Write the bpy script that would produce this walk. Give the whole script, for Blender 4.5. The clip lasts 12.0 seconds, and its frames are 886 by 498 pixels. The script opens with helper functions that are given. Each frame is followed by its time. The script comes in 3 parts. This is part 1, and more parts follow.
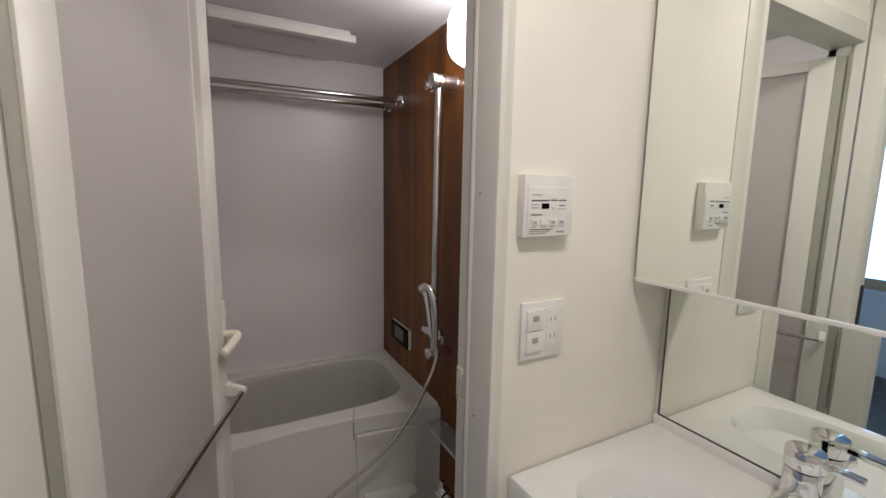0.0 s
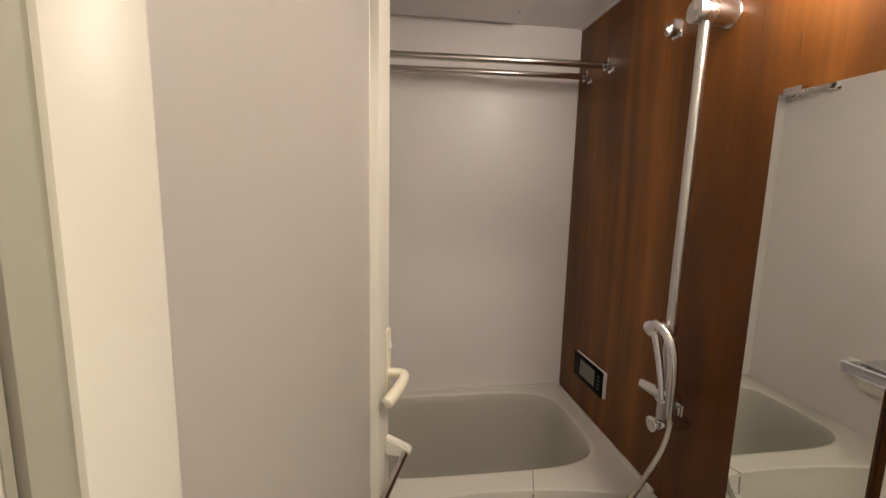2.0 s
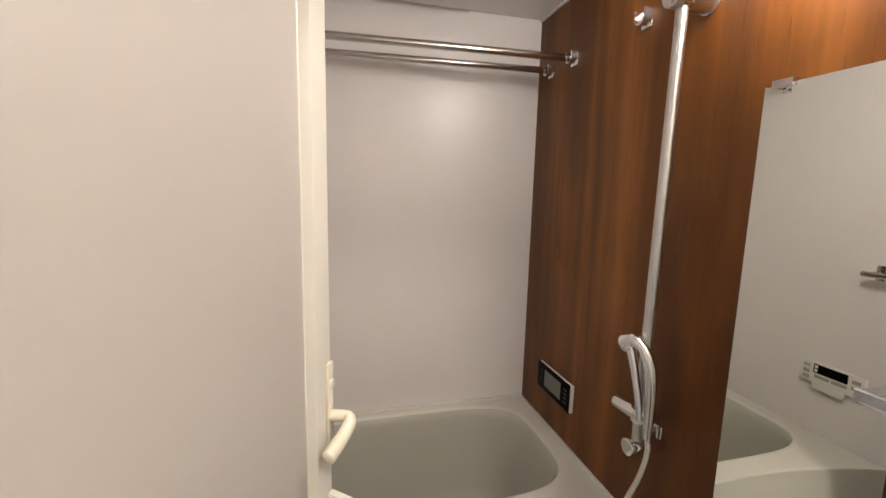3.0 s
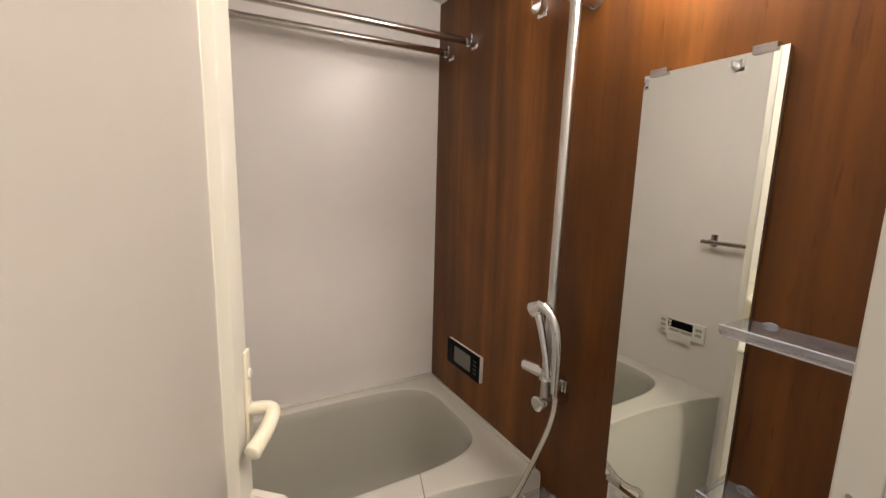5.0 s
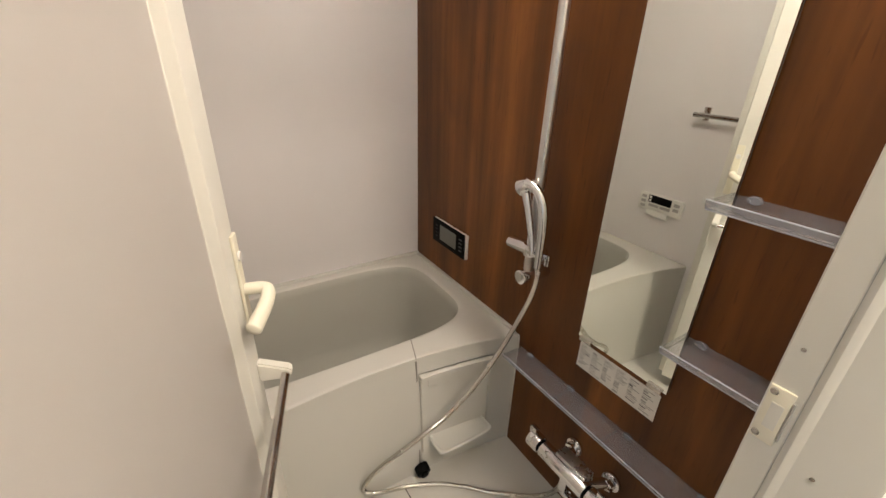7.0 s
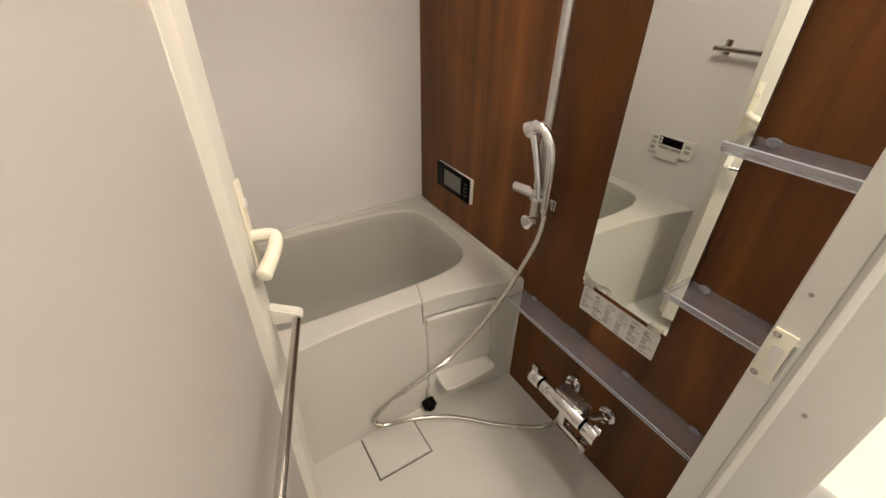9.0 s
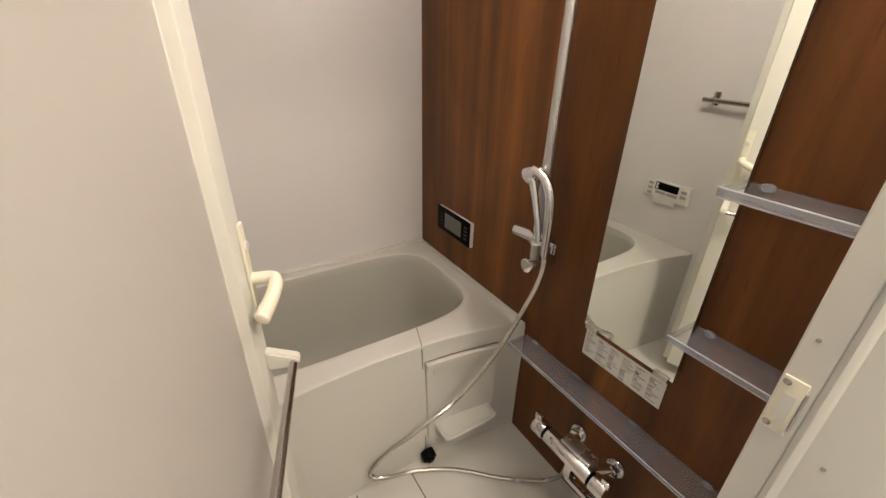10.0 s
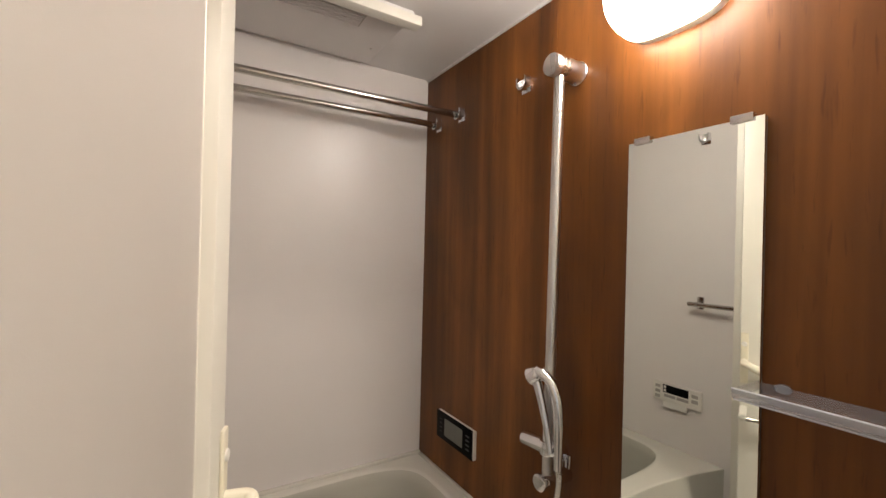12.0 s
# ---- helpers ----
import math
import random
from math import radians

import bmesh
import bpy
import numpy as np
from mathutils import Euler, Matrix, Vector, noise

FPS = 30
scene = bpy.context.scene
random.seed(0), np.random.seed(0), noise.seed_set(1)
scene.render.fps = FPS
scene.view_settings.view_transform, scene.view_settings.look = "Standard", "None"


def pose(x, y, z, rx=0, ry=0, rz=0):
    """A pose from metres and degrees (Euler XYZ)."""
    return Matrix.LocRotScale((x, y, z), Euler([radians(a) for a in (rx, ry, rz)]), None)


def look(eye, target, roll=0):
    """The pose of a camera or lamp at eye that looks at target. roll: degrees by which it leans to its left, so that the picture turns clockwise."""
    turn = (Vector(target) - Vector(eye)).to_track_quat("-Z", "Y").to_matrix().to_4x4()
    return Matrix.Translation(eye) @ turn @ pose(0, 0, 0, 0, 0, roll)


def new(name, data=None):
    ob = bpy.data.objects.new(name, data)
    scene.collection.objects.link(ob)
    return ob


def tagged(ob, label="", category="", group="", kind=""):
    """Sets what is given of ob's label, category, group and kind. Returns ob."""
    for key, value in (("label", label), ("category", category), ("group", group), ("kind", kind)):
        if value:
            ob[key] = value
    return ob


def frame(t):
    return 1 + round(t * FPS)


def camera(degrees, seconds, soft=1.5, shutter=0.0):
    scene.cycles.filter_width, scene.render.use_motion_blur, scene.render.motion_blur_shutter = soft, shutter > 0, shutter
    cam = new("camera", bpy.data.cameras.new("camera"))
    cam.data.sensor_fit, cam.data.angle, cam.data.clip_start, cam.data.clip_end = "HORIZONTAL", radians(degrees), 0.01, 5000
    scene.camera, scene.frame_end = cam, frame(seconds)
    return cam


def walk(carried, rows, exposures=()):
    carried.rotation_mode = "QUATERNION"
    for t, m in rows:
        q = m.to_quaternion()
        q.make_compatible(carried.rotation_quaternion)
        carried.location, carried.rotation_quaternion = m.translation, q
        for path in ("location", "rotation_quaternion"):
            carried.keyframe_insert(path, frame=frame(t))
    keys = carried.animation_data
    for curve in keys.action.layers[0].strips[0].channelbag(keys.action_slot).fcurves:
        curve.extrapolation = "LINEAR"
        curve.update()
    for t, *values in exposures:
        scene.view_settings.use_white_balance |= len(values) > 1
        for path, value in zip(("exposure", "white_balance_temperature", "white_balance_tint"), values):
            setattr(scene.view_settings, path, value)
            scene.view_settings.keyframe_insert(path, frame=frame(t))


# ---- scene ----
cam = camera(94.1, 12.0)
PATH = [
    (0, (-0.759, -2.132, 1.368), (0.167, -0.381, 1.093), 1.0),
    (0.5, (-0.841, -2.096, 1.379), (-0.209, -0.219, 1.1), 1.2),
    (1, (-0.832, -1.984, 1.361), (-0.44, -0.043, 1.08), 1.3),
    (1.5, (-0.808, -1.833, 1.344), (-0.53, 0.128, 1.062), 1.3),
    (2, (-0.785, -1.681, 1.34), (-0.508, 0.28, 1.058), 1.3),
    (2.5, (-0.76, -1.599, 1.339), (-0.4, 0.349, 1.059), 1.4),
    (3, (-0.761, -1.537, 1.345), (-0.27, 0.381, 1.065), 1.4),
    (5, (-0.813, -1.511, 1.313), (0.158, 0.208, 0.996), 1.6),
    (5.5, (-0.81, -1.503, 1.309), (0.198, 0.18, 0.918), 1.5),
    (6, (-0.81, -1.496, 1.305), (0.207, 0.148, 0.793), 1.5),
    (6.5, (-0.811, -1.489, 1.306), (0.194, 0.102, 0.629), 1.6),
    (7, (-0.814, -1.489, 1.306), (0.156, 0.031, 0.442), 1.6),
    (7.5, (-0.815, -1.49, 1.306), (0.107, -0.051, 0.267), 1.6),
    (9.5, (-0.817, -1.479, 1.306), (0.075, -0.067, 0.206), 1.2),
    (10, (-0.817, -1.48, 1.306), (0.127, 0.024, 0.386), 1.3),
    (10.5, (-0.817, -1.477, 1.306), (0.171, 0.11, 0.594), 1.2),
    (11, (-0.818, -1.48, 1.308), (0.203, 0.17, 0.827), 1.3),
    (11.5, (-0.824, -1.481, 1.305), (0.226, 0.205, 1.067), 1.4),
    (12, (-0.828, -1.478, 1.301), (0.228, 0.22, 1.308), 1.4),
]
walk(cam, [(t, look(eye, target, roll)) for t, eye, target, roll in PATH],
     [(0.0, -0.12, 5650, 12), (0.5, -0.1, 5850, 11), (1.0, 0.0, 6800, 12), (1.5, 0.15, 7250, 12), (2.0, 0.45, 6750, 11), (2.5, 0.85, 6650, 11), (3.0, 0.9, 6250, 10), (5.0, 0.92, 6450, 10), (7.5, 1.08, 6400, 9), (9.5, 1.08, 6450, 9), (11.0, 1.0, 6400, 10), (12.0, 0.82, 6400, 10)])

# ---- world and lights ----
world = bpy.data.worlds.new("world")
scene.world = world
world.use_nodes = True
wn = world.node_tree
sky = wn.nodes.new("ShaderNodeTexSky")
sky.sky_type, sky.sun_disc, sky.sun_elevation, sky.sun_rotation = "NISHITA", False, radians(35), radians(120)
wn.links.new(sky.outputs[0], wn.nodes["Background"].inputs[0])
wn.nodes["Background"].inputs[1].default_value = 0.1


def area_lamp(name, m, size_x, size_y, watts, colour, shape="RECTANGLE"):
    data = bpy.data.lights.new(name, "AREA")
    data.shape, data.size, data.size_y, data.energy, data.color = shape, size_x, size_y, watts, colour
    ob = new(name, data)
    ob.matrix_world = m
    return ob


BATH_LAMP = 20.0       # radiance of the bath lamp's glass
WASH_WATTS = 11.5      # ceiling lamp of the washroom
HALL_WATTS = 19.0     # daylight in the window of the hall
area_lamp("washroom_light", pose(-0.45, -2.15, 2.27), 0.22, 0.22, WASH_WATTS, (1.0, 0.86, 0.72), "DISK")
area_lamp("window_light", pose(-3.14, -0.55, 1.45, 0, -90, 0), 1.3, 1.1, HALL_WATTS, (0.34, 0.59, 1.0))


# ---- materials ----
def material(name, colour, rough=0.5, metal=0.0, colour2=None, scale=3.0, stretch=(1, 1, 1), bump=0.0, bump_scale=200.0,
             gloss_vary=0.08, coat=0.0, alpha=1.0, glass=0.0, contrast=(0.35, 0.65)):
    """A principled surface with two colours mixed by noise, uneven gloss and fine relief."""
    m = bpy.data.materials.new(name)
    m.use_nodes = True
    t = m.node_tree
    b = t.nodes["Principled BSDF"]
    co = t.nodes.new("ShaderNodeTexCoord")
    geo = t.nodes.new("ShaderNodeNewGeometry")
    mp = t.nodes.new("ShaderNodeMapping")
    mp.inputs["Scale"].default_value = stretch
    t.links.new(geo.outputs["Position"], mp.inputs["Vector"])
    n1 = t.nodes.new("ShaderNodeTexNoise")
    n1.inputs["Scale"].default_value, n1.inputs["Detail"].default_value = scale, 6
    t.links.new(mp.outputs[0], n1.inputs["Vector"])
    ramp = t.nodes.new("ShaderNodeValToRGB")
    ramp.color_ramp.elements[0].position, ramp.color_ramp.elements[1].position = contrast
    ramp.color_ramp.elements[0].color = (*colour, 1)
    ramp.color_ramp.elements[1].color = (*(colour2 or [c * 0.94 for c in colour]), 1)
    t.links.new(n1.outputs["Fac"], ramp.inputs[0])
    t.links.new(ramp.outputs[0], b.inputs["Base Color"])
    rr = t.nodes.new("ShaderNodeMapRange")
    rr.inputs["To Min"].default_value, rr.inputs["To Max"].default_value = max(0.0, rough - gloss_vary), min(1.0, rough + gloss_vary)
    t.links.new(n1.outputs["Fac"], rr.inputs["Value"])
    t.links.new(rr.outputs[0], b.inputs["Roughness"])
    b.inputs["Metallic"].default_value = metal
    b.inputs["Coat Weight"].default_value = coat
    b.inputs["Coat Roughness"].default_value = 0.15
    b.inputs["Alpha"].default_value = alpha
    b.inputs["Transmission Weight"].default_value = glass
    if bump:
        n2 = t.nodes.new("ShaderNodeTexNoise")
        n2.inputs["Scale"].default_value, n2.inputs["Detail"].default_value = bump_scale, 3
        t.links.new(mp.outputs[0], n2.inputs["Vector"])
        bp = t.nodes.new("ShaderNodeBump")
        bp.inputs["Strength"].default_value, bp.inputs["Distance"].default_value = bump, 0.002
        t.links.new(n2.outputs["Fac"], bp.inputs["Height"])
        t.links.new(bp.outputs[0], b.inputs["Normal"])
    return m


def wood_material():
    """Walnut-look film on a panel: tall grain bands, fine streaks and short dark pores, half gloss."""
    m = bpy.data.materials.new("walnut_panel")
    m.use_nodes = True
    t = m.node_tree
    b = t.nodes["Principled BSDF"]
    geo = t.nodes.new("ShaderNodeNewGeometry")

    def noise_at(stretch, scale, detail, distort=0.0):
        mp = t.nodes.new("ShaderNodeMapping")
        mp.inputs["Scale"].default_value = stretch
        t.links.new(geo.outputs["Position"], mp.inputs["Vector"])
        n = t.nodes.new("ShaderNodeTexNoise")
        n.inputs["Scale"].default_value, n.inputs["Detail"].default_value, n.inputs["Distortion"].default_value = scale, detail, distort
        t.links.new(mp.outputs[0], n.inputs["Vector"])
        return n.outputs["Fac"]

    bands = noise_at((1, 1, 0.06), 6.5, 3, 0.35)
    streaks = noise_at((1, 1, 0.025), 55.0, 5, 0.2)
    pores = noise_at((1, 1, 0.09), 120.0, 3, 0.3)
    r1 = t.nodes.new("ShaderNodeValToRGB")
    e = r1.color_ramp.elements
    e[0].position, e[0].color = 0.30, (0.072, 0.0225, 0.0030, 1)
    e[1].position, e[1].color = 0.72, (0.275, 0.100, 0.0190, 1)
    mid = e.new(0.5)
    mid.color = (0.138, 0.0465, 0.0070, 1)
    t.links.new(bands, r1.inputs[0])
    r2 = t.nodes.new("ShaderNodeValToRGB")
    r2.color_ramp.elements[0].position, r2.color_ramp.elements[0].color = 0.3, (0.87, 0.86, 0.85, 1)
    r2.color_ramp.elements[1].position, r2.color_ramp.elements[1].color = 0.7, (1.09, 1.08, 1.07, 1)
    t.links.new(streaks, r2.inputs[0])
    mul = t.nodes.new("ShaderNodeMix")
    mul.data_type, mul.blend_type = "RGBA", "MULTIPLY"
    mul.inputs["Factor"].default_value = 1.0
    t.links.new(r1.outputs[0], mul.inputs["A"])
    t.links.new(r2.outputs[0], mul.inputs["B"])
    r3 = t.nodes.new("ShaderNodeValToRGB")
    r3.color_ramp.elements[0].position, r3.color_ramp.elements[0].color = 0.28, (0.6, 0.55, 0.5, 1)
    r3.color_ramp.elements[1].position, r3.color_ramp.elements[1].color = 0.40, (1, 1, 1, 1)
    t.links.new(pores, r3.inputs[0])
    mul2 = t.nodes.new("ShaderNodeMix")
    mul2.data_type, mul2.blend_type = "RGBA", "MULTIPLY"
    mul2.inputs["Factor"].default_value = 0.7
    t.links.new(mul.outputs["Result"], mul2.inputs["A"])
    t.links.new(r3.outputs[0], mul2.inputs["B"])
    figure = noise_at((1, 1, 0.35), 9.0, 4, 0.8)
    r4 = t.nodes.new("ShaderNodeValToRGB")
    r4.color_ramp.elements[0].position, r4.color_ramp.elements[0].color = 0.3, (0.80, 0.79, 0.78, 1)
    r4.color_ramp.elements[1].position, r4.color_ramp.elements[1].color = 0.7, (1.18, 1.16, 1.14, 1)
    t.links.new(figure, r4.inputs[0])
    mul3 = t.nodes.new("ShaderNodeMix")
    mul3.data_type, mul3.blend_type = "RGBA", "MULTIPLY"
    mul3.inputs["Factor"].default_value = 1.0
    t.links.new(mul2.outputs["Result"], mul3.inputs["A"])
    t.links.new(r4.outputs[0], mul3.inputs["B"])
    t.links.new(mul3.outputs["Result"], b.inputs["Base Color"])
    b.inputs["Roughness"].default_value = 0.42
    b.inputs["Specular IOR Level"].default_value = 0.32
    bp = t.nodes.new("ShaderNodeBump")
    bp.inputs["Strength"].default_value, bp.inputs["Distance"].default_value = 0.08, 0.001
    t.links.new(streaks, bp.inputs["Height"])
    t.links.new(bp.outputs[0], b.inputs["Normal"])
    return m


def glow(name, colour, strength):
    m = bpy.data.materials.new(name)
    m.use_nodes = True
    b = m.node_tree.nodes["Principled BSDF"]
    b.inputs["Base Color"].default_value = (0.9, 0.9, 0.88, 1)
    b.inputs["Emission Color"].default_value = (*colour, 1)
    b.inputs["Emission Strength"].default_value = strength
    return m


WOOD = wood_material()
PANEL = material("bath_panel_white", (0.80, 0.765, 0.75), 0.33, scale=2.0, gloss_vary=0.03, contrast=(0.2, 0.8), bump=0.04, bump_scale=400)
CEIL = material("bath_ceiling_white", (0.72, 0.70, 0.69), 0.4, scale=2.0, bump=0.04, bump_scale=300)
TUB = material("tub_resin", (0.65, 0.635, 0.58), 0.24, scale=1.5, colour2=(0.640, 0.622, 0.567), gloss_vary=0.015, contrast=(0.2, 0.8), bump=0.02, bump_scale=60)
# tub resin again, darkened: the shade inside the basin is in its colour
BASIN_SHADED = material("tub_resin_shaded", (0.49, 0.48, 0.425), 0.22, scale=1.5, colour2=(0.482, 0.470, 0.415), gloss_vary=0.015, contrast=(0.2, 0.8), bump=0.02, bump_scale=60)
GASKET = material("grey_gasket", (0.36, 0.35, 0.29), 0.6, scale=20.0)
FLOOR = material("bath_floor_resin", (0.64, 0.62, 0.57), 0.36, scale=4.0, gloss_vary=0.03, contrast=(0.2, 0.8), bump=0.12, bump_scale=350)
FROST = material("frosted_door_panel", (0.68, 0.64, 0.605), 0.45, scale=2.5, gloss_vary=0.03, contrast=(0.2, 0.8), bump=0.08, bump_scale=500)


def let_light_through(m, share, colour):
    """A translucent sheet: part of the light passes and spreads."""
    t = m.node_tree
    b = t.nodes["Principled BSDF"]
    tr = t.nodes.new("ShaderNodeBsdfTranslucent")
    tr.inputs["Color"].default_value = (*colour, 1)
    mix = t.nodes.new("ShaderNodeMixShader")
    mix.inputs[0].default_value = share
    t.links.new(b.outputs[0], mix.inputs[1])
    t.links.new(tr.outputs[0], mix.inputs[2])
    t.links.new(mix.outputs[0], t.nodes["Material Output"].inputs["Surface"])


let_light_through(FROST, 0.35, (0.85, 0.82, 0.78))
WHITE = material("white_enamel", (0.73, 0.71, 0.64), 0.35, scale=6.0, gloss_vary=0.03, colour2=(0.71, 0.685, 0.615), bump=0.03, bump_scale=150)
PAPER = material("cream_wallpaper", (0.87, 0.835, 0.74), 0.8, scale=4.0, bump=0.09, bump_scale=260)
PLASTIC = material("white_plastic", (0.82, 0.80, 0.75), 0.4, scale=12.0)
CREAM = material("aged_cream_plastic", (0.83, 0.785, 0.65), 0.4, scale=20.0, colour2=(0.80, 0.75, 0.60))
CHROME = material("chrome", (0.82, 0.82, 0.83), 0.07, 1.0, scale=15.0, gloss_vary=0.03)
STEEL = material("brushed_steel", (0.60, 0.57, 0.54), 0.22, 1.0, scale=60.0, stretch=(0.05, 1, 1), gloss_vary=0.06)
SATIN = material("satin_aluminium", (0.70, 0.68, 0.66), 0.28, 1.0, scale=30.0, stretch=(1, 1, 0.05))
HOSE = material("steel_hose", (0.66, 0.64, 0.58), 0.25, 1.0, scale=40.0)
MIRROR = material("mirror_glass", (0.93, 0.965, 0.915), 0.0, 1.0, scale=1.0, colour2=(0.925, 0.96, 0.91), gloss_vary=0.0)
BLACK = material("black_plastic", (0.004, 0.004, 0.004), 0.4, scale=20.0)
BLACK.node_tree.nodes["Principled BSDF"].inputs["Specular IOR Level"].default_value = 0.04
DARK = material("dark_seam", (0.10, 0.09, 0.08), 0.7, scale=20.0)
SEAM = material("grey_seam", (0.24, 0.225, 0.195), 0.6, scale=20.0)
GREY = material("grey_key", (0.42, 0.41, 0.38), 0.5, scale=20.0)
INK = material("printed_ink", (0.16, 0.15, 0.15), 0.6, scale=40.0)
SCREEN = material("display_screen", (0.20, 0.20, 0.175), 0.4, scale=20.0)
SCREEN.node_tree.nodes["Principled BSDF"].inputs["Specular IOR Level"].default_value = 0.2
SMOKE = material("smoky_clear_plastic", (0.42, 0.42, 0.46), 0.16, scale=4.0, alpha=0.24, gloss_vary=0.0, colour2=(0.41, 0.41, 0.45))
LIP = material("smoky_plastic_edge", (0.52, 0.53, 0.58), 0.12, scale=4.0, alpha=0.40, gloss_vary=0.0, colour2=(0.51, 0.52, 0.57))
FAINT = material("faint_dark_print", (0.030, 0.030, 0.029), 0.5, scale=20.0)
# paler than the tray: the glint on the shelf edges as colour
EDGE_GLINT = material("plastic_edge_glint", (0.74, 0.76, 0.82), 0.10, scale=4.0, alpha=0.65, gloss_vary=0.0)
LAMPGLASS = glow("lamp_glass", (1.0, 0.90, 0.80), BATH_LAMP)
BROWN = material("dark_bronze", (0.10, 0.065, 0.045), 0.4, 0.6, scale=20.0)
HALLWALL = material("hall_wallpaper", (0.78, 0.78, 0.77), 0.8, scale=3.0, bump=0.2, bump_scale=200)
HALLFLOOR = material("hall_floor_wood", (0.10, 0.075, 0.055), 0.45, scale=8.0, stretch=(1, 8, 1), colour2=(0.06, 0.045, 0.035))
SINK = material("sink_ceramic", (0.84, 0.83, 0.79), 0.15, scale=4.0)
DOORWHITE = material("white_door_film", (0.78, 0.78, 0.77), 0.45, scale=3.0)


# ---- helpers for meshes ----
def mesh_object(name, bm, mat, parent=None, smooth=True):
    bmesh.ops.recalc_face_normals(bm, faces=bm.faces)
    data = bpy.data.meshes.new(name)
    bm.to_mesh(data)
    bm.free()
    data.materials.append(mat)
    if smooth:
        data.shade_smooth()
        data.set_sharp_from_angle(angle=radians(28))
    ob = new(name, data)
    if parent:
        ob.parent = parent
    return ob


def part(name, bm, mat, parent, label=""):
    return tagged(mesh_object(name, bm, mat, parent), label)


def thing(name, label, category, group="", kind=""):
    return tagged(new(name), label, category, group, kind)


def structure(name, bm, mat, label, category):
    return tagged(mesh_object(name, bm, mat), label, category, kind="structure")


def box(x0, x1, y0, y1, z0, z1, bevel=0.0, bm=None, seg=2, m=None):
    own = bmesh.new()
    bmesh.ops.create_cube(own, size=1, matrix=Matrix.Translation(((x0 + x1) / 2, (y0 + y1) / 2, (z0 + z1) / 2))
                          @ Matrix.Diagonal((abs(x1 - x0), abs(y1 - y0), abs(z1 - z0), 1)))
    if bevel:
        bmesh.ops.bevel(own, geom=own.edges[:], offset=bevel, segments=seg, affect="EDGES", profile=0.6)
    if m:
        own.transform(m)
    return merge(bm, own)


def merge(bm, own):
    if bm is None:
        return own
    tmp = bpy.data.meshes.new("tmp")
    own.to_mesh(tmp)
    own.free()
    bm.from_mesh(tmp)
    bpy.data.meshes.remove(tmp)
    return bm


def rod(a, b, r, bm=None, seg=24, bevel=0.0, r2=None):
    """A round bar from a to b."""
    a, b = Vector(a), Vector(b)
    own = bmesh.new()
    m = Matrix.Translation((a + b) / 2) @ (b - a).to_track_quat("Z", "Y").to_matrix().to_4x4()
    bmesh.ops.create_cone(own, cap_ends=True, segments=seg, radius1=r, radius2=r if r2 is None else r2, depth=(b - a).length, matrix=m)
    if bevel:
        rims = [e for e in own.edges if any(len(f.verts) > 4 for f in e.link_faces)]
        bmesh.ops.bevel(own, geom=rims, offset=bevel, segments=2, affect="EDGES", profile=0.5)
    return merge(bm, own)


def smooth_path(points, steps=10):
    """A Catmull-Rom line through the points."""
    p = [Vector(q) for q in points]
    p = [2 * p[0] - p[1]] + p + [2 * p[-1] - p[-2]]
    line = []
    for k in range(1, len(p) - 2):
        a, b, c, d = p[k - 1:k + 3]
        for j in range(steps):
            u = j / steps
            line.append(0.5 * ((2 * b) + (c - a) * u + (2 * a - 5 * b + 4 * c - d) * u * u + (3 * b - a - 3 * c + d) * u ** 3))
    line.append(p[-2])
    return line


def sweep(line, radius, seg=14, flat=1.0, bm=None):
    """A tube along a line; radius is a number or a function of 0..1 and of the ring's number."""
    own = bmesh.new()
    rings = []
    side = None
    for k, q in enumerate(line):
        d = (line[min(k + 1, len(line) - 1)] - line[max(k - 1, 0)]).normalized()
        if side is None:
            side = d.orthogonal().normalized()
        side = (side - d * side.dot(d)).normalized()
        up = d.cross(side)
        r = radius(k / (len(line) - 1), k) if callable(radius) else radius
        rings.append([own.verts.new(q + (side * math.cos(a) + up * math.sin(a) * flat) * r)
                      for a in (2 * math.pi * j / seg for j in range(seg))])
    for r0, r1 in zip(rings, rings[1:]):
        for j in range(seg):
            own.faces.new((r0[j], r0[(j + 1) % seg], r1[(j + 1) % seg], r1[j]))
    own.faces.new(rings[0])
    own.faces.new(rings[-1])
    return merge(bm, own)


def prism(profile, z0, z1, bm=None, m=None, bevel=0.0):
    """An upright prism over a plan outline."""
    own = bmesh.new()
    low = [own.verts.new((x, y, z0)) for x, y in profile]
    top = [own.verts.new((x, y, z1)) for x, y in profile]
    n = len(profile)
    for j in range(n):
        own.faces.new((low[j], low[(j + 1) % n], top[(j + 1) % n], top[j]))
    own.faces.new(low)
    own.faces.new(top)
    if bevel:
        bmesh.ops.bevel(own, geom=own.edges[:], offset=bevel, segments=2, affect="EDGES")
    if m:
        own.transform(m)
    return merge(bm, own)


def shell(rings, bm=None, cap=True):
    """Joins closed rings of equally many points."""
    own = bmesh.new()
    vr = [[own.verts.new(q) for q in ring] for ring in rings]
    n = len(vr[0])
    for r0, r1 in zip(vr, vr[1:]):
        for j in range(n):
            own.faces.new((r0[j], r0[(j + 1) % n], r1[(j + 1) % n], r1[j]))
    if cap:
        own.faces.new(vr[-1])
    return merge(bm, own)


def squircle(cx, cy, hx, hy, n=64, power=4.0):
    out = []
    for j in range(n):
        a = 2 * math.pi * j / n
        c, s = math.cos(a), math.sin(a)
        out.append((cx + hx * math.copysign(abs(c) ** (2 / power), c), cy + hy * math.copysign(abs(s) ** (2 / power), s)))
    return out


